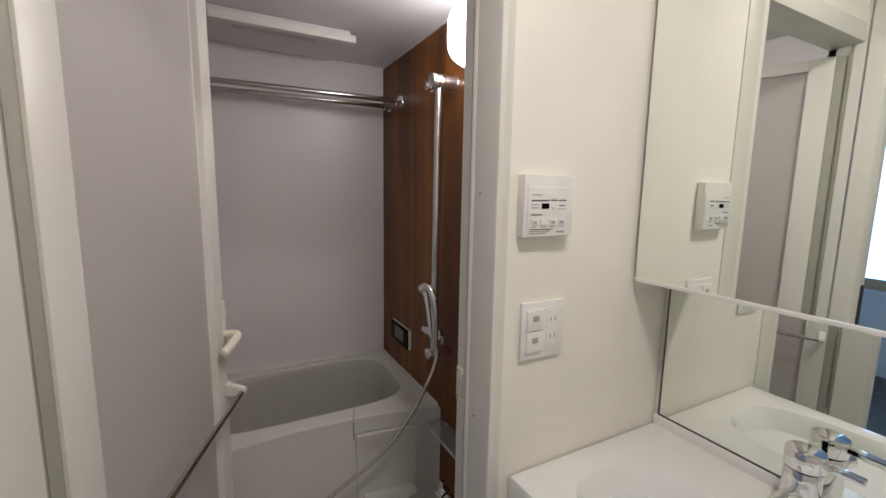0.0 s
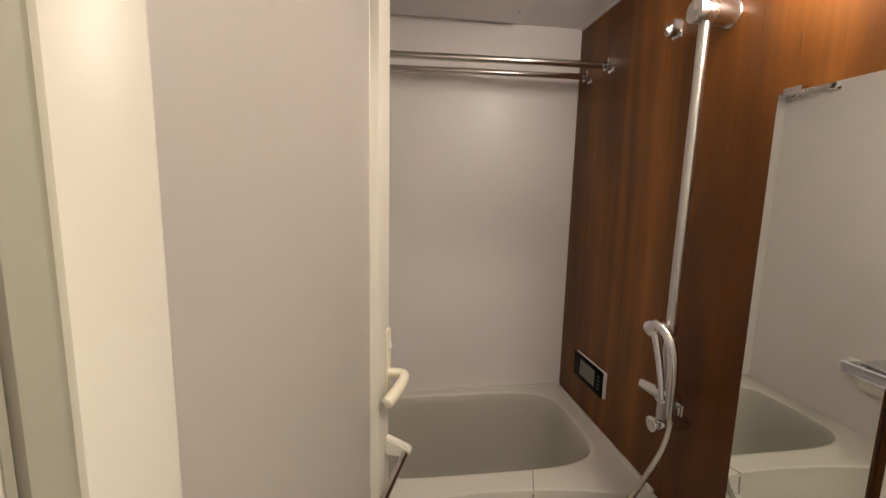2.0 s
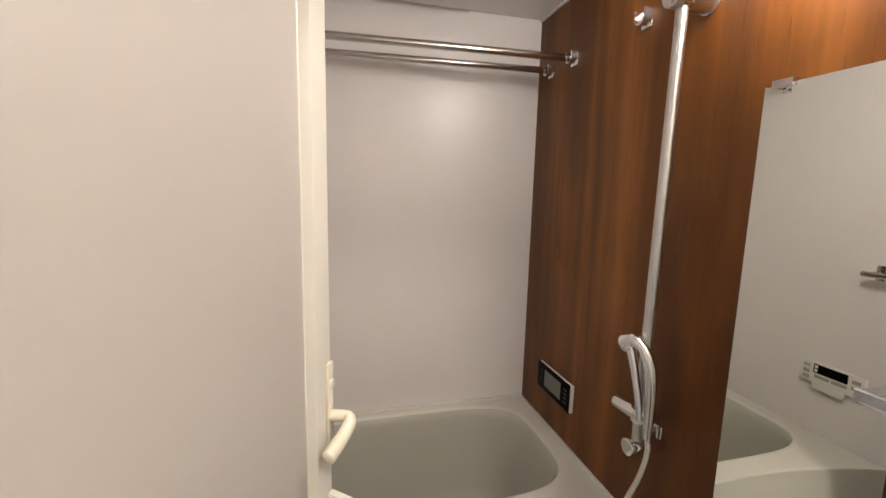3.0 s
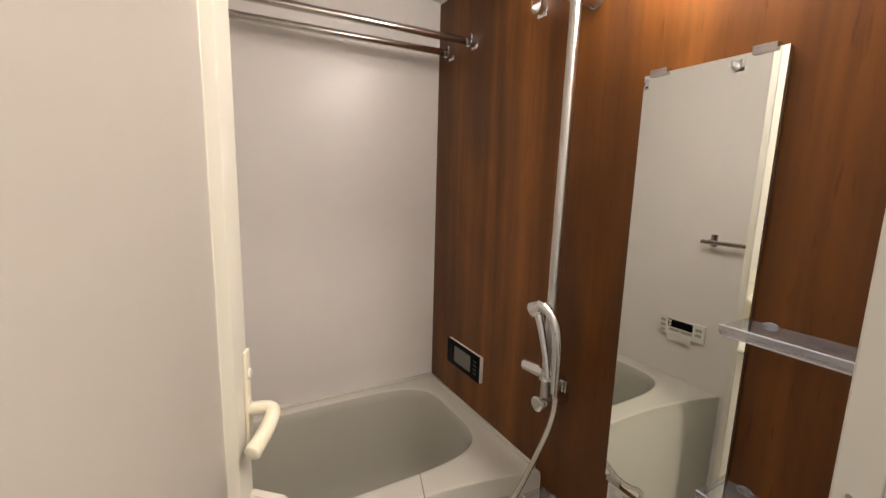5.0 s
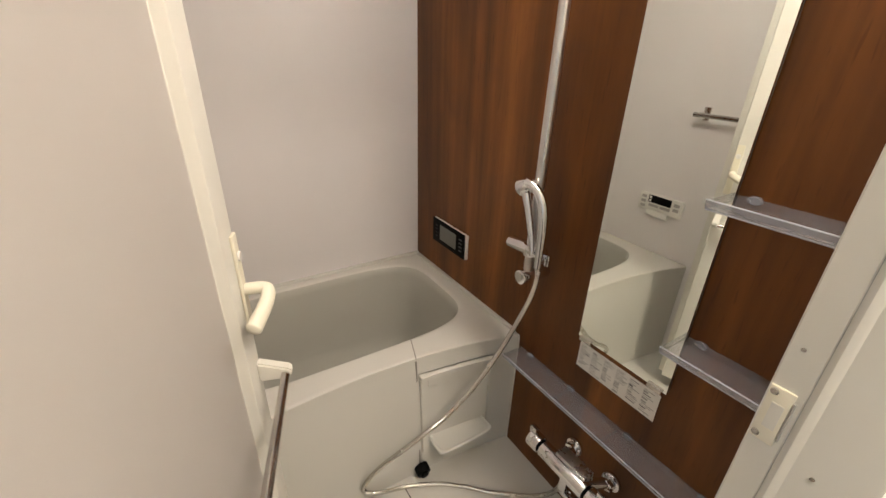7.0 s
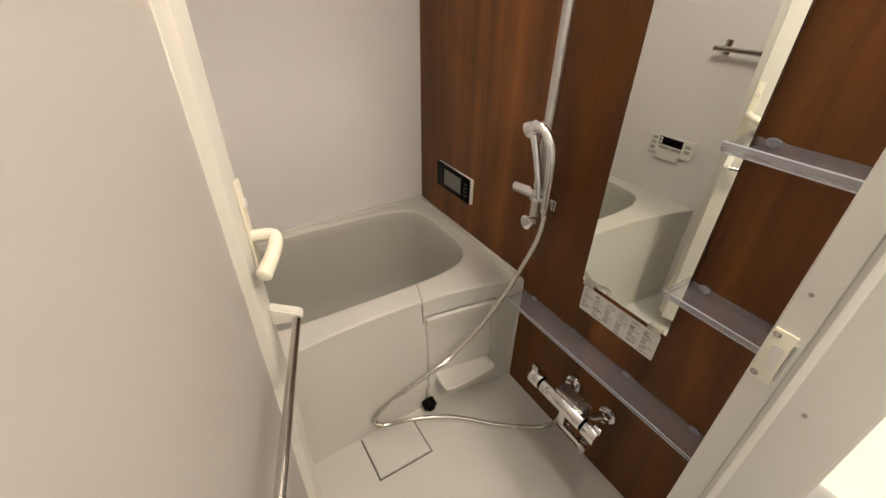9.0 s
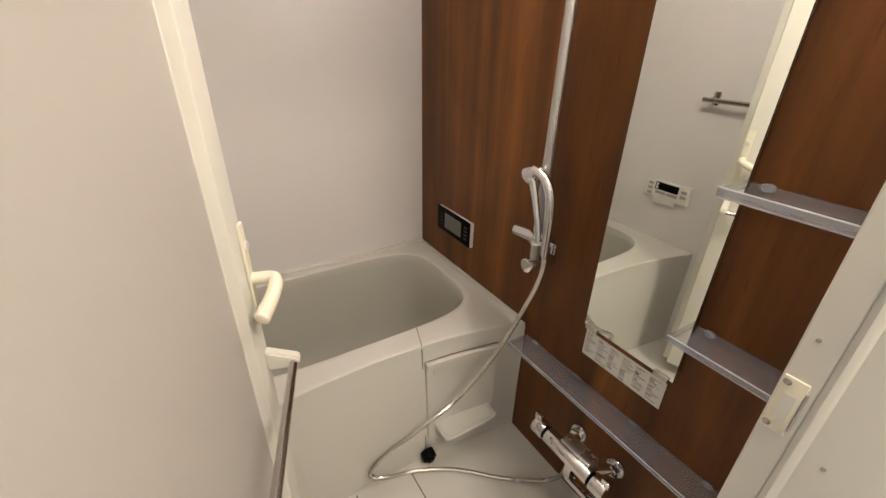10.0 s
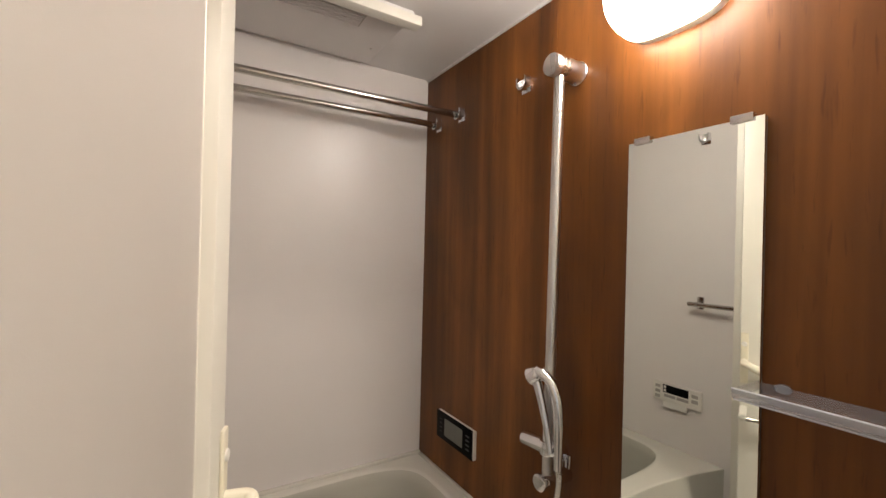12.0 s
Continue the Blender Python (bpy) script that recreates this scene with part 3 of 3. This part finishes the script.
# ---- shelves ----
def shelf(name, label, y0, y1, z, depth, dividers, tabs):
    """A shallow clear tray: floor, curled front lip, end and back lips, clips on the wall."""
    ob = thing(name, label, "shelf", "smoky plastic shelves")
    part("tray", box(-depth, -0.002, y1, y0, z, z + 0.003), SMOKE, ob)
    lip = [(-depth, z), (-depth - 0.004, z + 0.002), (-depth - 0.009, z + 0.010), (-depth - 0.010, z + 0.019), (-depth - 0.007, z + 0.0195), (-depth - 0.006, z + 0.011), (-depth, z + 0.004)]
    bm = prism([(p, q) for p, q in lip], 0, y0 - y1)
    bm.transform(Matrix(((1, 0, 0, 0), (0, 0, 1, y1), (0, 1, 0, 0), (0, 0, 0, 1))))
    part("front_lip", bm, LIP, ob)
    # two thin pale rods, added as the highlights along the front edge
    part("rim", rod((-depth - 0.0085, y1, z + 0.0195), (-depth - 0.0085, y0, z + 0.0195), 0.0016, seg=8), EDGE_GLINT, ob, "thin pale line for the glint on the edge")
    part("rim", rod((-depth - 0.001, y1, z + 0.001), (-depth - 0.001, y0, z + 0.001), 0.0014, seg=8), EDGE_GLINT, ob, "thin pale line for the glint on the edge")
    part("end_lip", box(-depth - 0.006, -0.002, y0 - 0.003, y0, z + 0.003, z + 0.018, 0.001), SMOKE, ob)
    part("end_lip", box(-depth - 0.006, -0.002, y1, y1 + 0.003, z + 0.003, z + 0.018, 0.001), SMOKE, ob)
    part("back_lip", box(-0.004, -0.001, y1, y0, z + 0.003, z + 0.018), SMOKE, ob)
    for y in dividers:
        part("divider", box(-depth, -0.006, y - 0.0015, y + 0.0015, z + 0.003, z + 0.010), SMOKE, ob)
    for y in tabs:
        bm = rod((-0.010, y, z + 0.016), (-0.0005, y, z + 0.016), 0.0125, seg=24, bevel=0.002)
        bm.transform(Matrix.Translation((0, 0, z + 0.016)) @ Matrix.Diagonal((1, 1, 0.6, 1)) @ Matrix.Translation((0, 0, -z - 0.016)))
        part("clip", bm, LIP, ob)
    return ob


shelf("long_shelf", "long smoky clear plastic shelf over the mixer tap", -0.712, -1.350, 0.418, 0.072, (-0.925, -1.09), (-0.76, -0.93, -1.12, -1.31))
shelf("small_shelf", "short smoky clear plastic shelf beside the mirror", -1.165, -1.392, 0.766, 0.078, (), (-1.205, -1.35))
shelf("small_shelf", "short smoky clear plastic shelf high beside the mirror", -1.165, -1.392, 1.074, 0.078, (), (-1.205, -1.35))

# ---- bath mirror ----
mir = thing("bath_mirror", "tall frameless bath mirror with steel clips on wood panel", "mirror")
part("glass", box(-0.012, -0.006, -1.175, -0.925, 0.626, 1.542), MIRROR, mir)
part("backing", box(-0.006, 0.0, -1.174, -0.926, 0.627, 1.541), DARK, mir)
for y, z in ((-0.958, 1.536), (-1.142, 1.536), (-0.950, 0.618), (-1.148, 0.618)):
    part("clip", box(-0.018, -0.0005, y - 0.018, y + 0.018, z, z + 0.014, 0.002), STEEL, mir, "small steel clip")

note = thing("care_label", "white printed care label under the bath mirror", "label")
part("sheet", box(-0.0016, 0.0, -1.162, -0.928, 0.524, 0.604), PLASTIC, note)
rng = random.Random(4)
for c in range(6):
    z = 0.597
    while z > 0.532:
        y0 = -0.933 - 0.0378 * c
        h = rng.choice((0.0016, 0.0016, 0.0022, 0.0055))
        w = rng.uniform(0.012, 0.035) if h < 0.005 else rng.uniform(0.008, 0.016)
        part("print", box(-0.0022, -0.0012, y0 - w, y0, z - h, z), GREY if rng.random() < 0.75 else INK, note)
        z -= h + rng.uniform(0.0022, 0.0045)

# ---- display on the wood wall ----
tv = thing("wall_display", "black glass bath control display on the wood wall", "display")
part("body", box(-0.012, 0.0, -0.386, -0.160, 0.610, 0.706, 0.002), PLASTIC, tv, "white back case")
face = part("face", box(-0.0155, -0.012, -0.381, -0.158, 0.609, 0.7075, 0.001), BLACK, tv, "glossy black face")
part("screen", box(-0.0162, -0.0150, -0.325, -0.212, 0.628, 0.690), SCREEN, face)
for k in range(4):
    part("key", box(-0.0162, -0.0150, -0.196 + 0.001, -0.180, 0.634 + 0.015 * k, 0.637 + 0.015 * k), FAINT, face)
    part("key", box(-0.0162, -0.0150, -0.365, -0.345, 0.632 + 0.015 * k, 0.638 + 0.015 * k), FAINT, face)

# ---- side wall: remote and rail ----
rem = thing("bath_remote", "white bath heater remote with a dark window and flap", "remote")
part("case", box(-1.0, -0.984, -0.615, -0.412, 0.668, 0.746, 0.004), PLASTIC, rem)
part("window", box(-0.9845, -0.9825, -0.566, -0.458, 0.706, 0.740), BLACK, rem, "dark display window")
for k in range(2):
    part("print", box(-0.9845, -0.9825, -0.512 - 0.054 * k, -0.464 - 0.054 * k, 0.688, 0.700), GREY, rem)
    part("key", box(-0.9845, -0.9815, -0.472, -0.462, 0.710 + 0.015 * k, 0.721 + 0.015 * k), PLASTIC, rem)
part("flap", box(-0.996, -0.984, -0.560, -0.458, 0.644, 0.676, 0.002), PLASTIC, rem)
for k in range(3):
    part("key", box(-0.9845, -0.982, -0.446, -0.424, 0.677 + 0.022 * k, 0.690 + 0.022 * k, 0.001), GREY, rem)
for k in range(2):
    part("key", box(-0.9845, -0.982, -0.604, -0.578, 0.694 + 0.022 * k, 0.708 + 0.022 * k, 0.001), GREY, rem)
rail2 = thing("towel_bar", "dark steel towel bar on the pale side wall", "towel bar")
for y in (-0.600, -1.02):
    part("mount", box(-1.0, -0.990, y - 0.012, y + 0.012, 1.085, 1.135, 0.002), STEEL, rail2)
    part("arm", box(-0.992, -0.945, y - 0.008, y + 0.008, 1.098, 1.116, 0.002), STEEL, rail2)
part("bar", rod((-0.948, -0.575, 1.107), (-0.948, -1.04, 1.107), 0.009), STEEL, rail2)

# ---- washroom ----
structure("floor_washroom", box(-1.095, 0.32, -3.06, -1.475, -0.05, 0.0), HALLFLOOR, "dark wood-look washroom floor", "floor")
structure("ceiling_washroom", box(-1.095, 0.32, -3.0, -1.4, 2.3, 2.35), PAPER, "white papered washroom ceiling", "ceiling")
structure("wall_washroom_side", box(0.25, 0.32, -3.0, -1.475, 0, 2.3), PAPER, "cream wallpapered wall behind the vanity", "wall")
structure("wall_washroom_back", box(-1.095, 0.32, -3.06, -3.0, 0, 2.3), PAPER, "cream wallpapered washroom back wall", "wall")
structure("wall_washroom_hall_a", box(-1.095, -1.066, -3.0, -2.35, 0, 2.3), PAPER, "cream wallpapered wall beside the hall doorway", "wall")
structure("wall_washroom_hall_b", box(-1.095, -1.066, -2.35, -1.475, 2.05, 2.3), PAPER, "cream wall over the hall doorway", "wall")
jambs = thing("door_2", "cream ridged doorway jamb with bronze strike plate", "door frame", kind="structure")
part("post", box(-1.095, -1.066, -1.540, -1.475, 0, 2.05), PAPER, jambs)
ridge = [(-1.066, -1.475), (-1.0665, -1.536), (-1.064, -1.5385), (-1.051, -1.5415), (-1.049, -1.5415)]
for x0, x1, deep in ((-1.048, -1.019, 0.0085), (-1.018, -0.999, 0.0070)):
    for k in range(1, 10):
        u = k / 10
        ridge.append((x0 + (x1 - x0) * u, -1.5410 + deep * math.sin(math.pi * u ** 0.8)))
    ridge += [(x1, -1.5415), (x1 + 0.0006, -1.5415)]
ridge += [(-0.9965, -1.538), (-0.9955, -1.534), (-0.9850, -1.4545), (-0.9870, -1.4510), (-1.000, -1.4490), (-1.030, -1.4760)]
part("ridged_casing", prism(ridge, 0, 2.05), WHITE, jambs)
part("strike_plate", box(-1.094, -1.067, -1.543, -1.539, 0.86, 1.055, 0.001), BROWN, jambs, "dark bronze strike plate")
part("post", box(-1.095, -1.066, -2.35, -2.30, 0, 2.05), WHITE, jambs)

lampc = thing("ceiling_light", "round ceiling downlight in the washroom", "lamp")
part("rim", rod((-0.45, -2.15, 2.288), (-0.45, -2.15, 2.3), 0.13, bevel=0.004, seg=48), WHITE, lampc)

# wall remote and switch by the door
wr = thing("dryer_remote", "white wall remote for the bathroom dryer", "remote")
W0 = -1.475
RX = -0.248      # the remote's edge beside the door
part("case", box(RX, RX + 0.126, W0 - 0.022, W0, 1.281, 1.405, 0.004), PLASTIC, wr)
part("cover", box(RX + 0.008, RX + 0.125, W0 - 0.0245, W0 - 0.018, 1.283, 1.381, 0.0015), PLASTIC, wr, "white flip cover")


def mark(x, w, z, h, mat=INK, name="print", out=0.0):
    part(name, box(RX + x, RX + x + w, W0 - 0.0252 - out, W0 - 0.0238, z, z + h), mat, wr)


mark(0.018, 0.022, 1.3645, 0.0020, GREY)
mark(0.016, 0.045, 1.3530, 0.0026)
mark(0.064, 0.018, 1.3535, 0.0020)
mark(0.086, 0.020, 1.3535, 0.0022)
mark(0.068, 0.012, 1.3570, 0.0010, GREY)
mark(0.090, 0.012, 1.3575, 0.0010, GREY)
mark(0.042, 0.019, 1.3380, 0.0105, BLACK, "window")
for z in (1.3395, 1.3455):
    mark(0.017, 0.018, z, 0.0014, GREY)
mark(0.068, 0.008, 1.3375, 0.0060, PLASTIC, "key", 0.001)
mark(0.088, 0.015, 1.3435, 0.0022)
mark(0.086, 0.019, 1.3375, 0.0012, GREY)
mark(0.016, 0.028, 1.3250, 0.0022)
for k in range(4):
    x = 0.017 + 0.0235 * k
    mark(x, 0.016, 1.3055, 0.0125, PLASTIC, "key", 0.0012)
    part("print", box(RX + x + 0.003, RX + x + 0.013, W0 - 0.0270, W0 - 0.0255, 1.3085, 1.3140), GREY if k != 1 else CREAM, wr)
    mark(x + 0.002, 0.012, 1.3015, 0.0014, GREY)
mark(0.014, 0.060, 1.2965, 0.0016)
for r in range(2):
    mark(0.013, 0.052 - 0.010 * r, 1.2925 - 0.0042 * r, 0.0022, GREY)
mark(0.084, 0.019, 1.2900, 0.0035, GREY)

sw = thing("light_switch", "white switch plate with two rockers and two sockets", "switch")
part("plate", box(-0.2290, -0.1130, W0 - 0.008, W0, 1.018, 1.143, 0.003), PLASTIC, sw)
part("inner_frame", box(-0.2190, -0.1230, W0 - 0.0095, W0 - 0.006, 1.032, 1.129, 0.001), PLASTIC, sw)
for z in (1.035, 1.082):
    k = part("rocker", box(-0.2170, -0.1750, W0 - 0.0125, W0 - 0.008, z, z + 0.044, 0.0015), PLASTIC, sw)
    part("print", box(-0.2030, -0.1870, W0 - 0.0131, W0 - 0.012, z + 0.020, z + 0.032), GREY, k)
part("socket", box(-0.1630, -0.1290, W0 - 0.0105, W0 - 0.008, 1.038, 1.122, 0.001), PLASTIC, sw)
for z in (1.060, 1.098):
    for x in (-0.154, -0.142):
        part("slot", box(x, x + 0.0025, W0 - 0.0112, W0 - 0.0100, z, z + 0.009), GREY, sw)

# vanity
van = thing("vanity_unit", "white vanity unit with moulded basin top", "vanity")
part("cabinet", box(-0.19, 0.248, -2.22, -1.480, 0.06, 0.70, 0.003), DOORWHITE, van)
part("plinth", box(-0.15, 0.248, -2.22, -1.480, 0.0, 0.06), GREY, van)
for y0, y1 in ((-1.845, -1.486), (-2.214, -1.853)):
    d = part("door", box(-0.208, -0.19, y0, y1, 0.075, 0.69, 0.002), DOORWHITE, van)
    part("handle", rod((-0.222, y1 - 0.05, 0.62), (-0.222, y0 + 0.05, 0.62), 0.005), CHROME, d)
VX0, VX1, VY0, VY1, VZ = -0.242, 0.249, -2.225, -1.478, 0.762
vin = squircle(0, 0, 1, 1, 80, 3.2)


def van_outer(i, z):
    ring = []
    for x, y in vin:
        k = 1 / max(abs(x), abs(y))
        ring.append(((VX0 + VX1) / 2 + x * k * ((VX1 - VX0) / 2 - i), (VY0 + VY1) / 2 + y * k * ((VY1 - VY0) / 2 - i), z))
    return ring


def van_basin(i, z):
    return [(-0.045 + x * (0.150 - i), -1.855 + y * (0.305 - i), z) for x, y in vin]


part("basin_top", shell([van_outer(0.01, 0.70), van_outer(0.0, 0.705), van_outer(0, VZ - 0.008), van_outer(0.003, VZ - 0.002), van_outer(0.008, VZ), van_basin(-0.012, VZ - 0.001), van_basin(0.0, VZ - 0.004), van_basin(0.012, VZ - 0.02),
                         van_basin(0.03, 0.66), van_basin(0.06, 0.625), van_basin(0.12, 0.615)]), SINK, van, "glossy white moulded basin")
low = thing("vanity_mirror", "low mirror strip with dark edge behind the basin", "mirror")
part("glass", box(0.243, 0.249, -2.22, -1.492, 0.790, 1.162), MIRROR, low)
part("edge", box(0.2415, 0.249, -1.492, -1.4885, 0.786, 1.162), DARK, low, "dark edge strip")
part("edge", box(0.2415, 0.249, -2.22, -1.4885, 0.786, 0.790), DARK, low, "dark edge strip")
part("splash", box(0.236, 0.2495, -2.222, -1.480, VZ - 0.002, 0.786, 0.002), SINK, van)
cab = thing("mirror_cabinet", "mirror-fronted cabinet hung over the vanity", "cabinet")
part("body", box(0.115, 0.249, -2.22, -1.494, 1.166, 1.96, 0.002), DOORWHITE, cab)
for y0, y1 in ((-1.846, -1.486), (-2.219, -1.849)):
    part("mirror_door", box(0.108, 0.115, y0, y1, 1.172, 1.958), MIRROR, cab)
part("lip", box(0.105, 0.121, -2.22, -1.486, 1.163, 1.172, 0.001), PLASTIC, cab)
tap = thing("basin_tap", "chrome single-lever basin tap on the vanity", "tap")
TX, TY = 0.192, -1.818
part("body", rod((TX, TY, VZ - 0.003), (TX, TY, VZ + 0.098), 0.030, bevel=0.003, seg=32), CHROME, tap)
part("cap", rod((TX, TY, VZ + 0.100), (TX, TY, VZ + 0.136), 0.0315, bevel=0.004, seg=32), CHROME, tap)
part("lever", box(TX - 0.009, TX + 0.009, TY - 0.085, TY - 0.020, VZ + 0.116, VZ + 0.128, 0.004), CHROME, tap)
part("spout", sweep(smooth_path([(TX - 0.015, TY, VZ + 0.045), (TX - 0.07, TY, VZ + 0.055), (TX - 0.115, TY, VZ + 0.045)], 6), 0.015, 16), CHROME, tap)

# ---- hall seen through the doorway ----
structure("floor_hall", box(-3.2, -1.095, -3.0, 0.15, -0.05, 0.0), HALLFLOOR, "dark wood-look hall floor", "floor")
structure("ceiling_hall", box(-3.2, -1.095, -3.0, 0.15, 2.3, 2.35), HALLWALL, "white hall ceiling", "ceiling")
structure("wall_hall_end", box(-3.2, -1.06, 0.09, 0.15, 0, 2.3), HALLWALL, "white papered hall wall in bluish daylight", "wall")
structure("wall_hall_back", box(-3.2, -1.095, -3.06, -3.0, 0, 2.3), HALLWALL, "white papered wall of the hall", "wall")
structure("wall_hall_window_a", box(-3.26, -3.2, -3.0, -1.15, 0, 2.3), HALLWALL, "white wall beside the hall window", "wall")
structure("wall_hall_window_b", box(-3.26, -3.2, 0.05, 0.15, 0, 2.3), HALLWALL, "white wall beside the hall window", "wall")
structure("wall_hall_window_c", box(-3.26, -3.2, -1.15, 0.05, 0, 0.7), HALLWALL, "white wall under the hall window", "wall")
structure("wall_hall_window_d", box(-3.26, -3.2, -1.15, 0.05, 2.2, 2.3), HALLWALL, "white wall over the hall window", "wall")
structure("wall_hall_inner", box(-1.095, -1.061, -1.475, 0.09, 0, 2.3), HALLWALL, "white papered back of the bath wall", "wall")
structure("baseboard", box(-1.874, -1.095, 0.082, 0.09, 0, 0.06, 0.002), DOORWHITE, "white baseboard in the hall", "baseboard")

hd = thing("hall_door", "closed white hall door with dark hinges", "door")
part("leaf", box(-2.70, -1.935, 0.055, 0.086, 0.01, 2.02, 0.002), DOORWHITE, hd)
part("gap", box(-1.935, -1.918, 0.070, 0.088, 0.01, 2.02), DARK, hd, "dark gap along the hinges")
for z in (0.32, 1.09, 1.86):
    part("hinge", rod((-1.926, 0.052, z - 0.05), (-1.926, 0.052, z + 0.05), 0.010, seg=16), BLACK, hd, "dark hinge")
part("casing", box(-1.918, -1.875, 0.060, 0.089, 0, 2.06, 0.002), DOORWHITE, hd)
part("casing", box(-2.745, -2.702, 0.060, 0.089, 0, 2.06, 0.002), DOORWHITE, hd)
part("casing", box(-2.702, -1.918, 0.060, 0.089, 2.025, 2.06, 0.002), DOORWHITE, hd)
part("handle", rod((-2.64, 0.030, 1.0), (-2.54, 0.030, 1.0), 0.009), STEEL, hd)
part("handle_stem", rod((-2.64, 0.030, 1.0), (-2.64, 0.056, 1.0), 0.009), STEEL, hd)
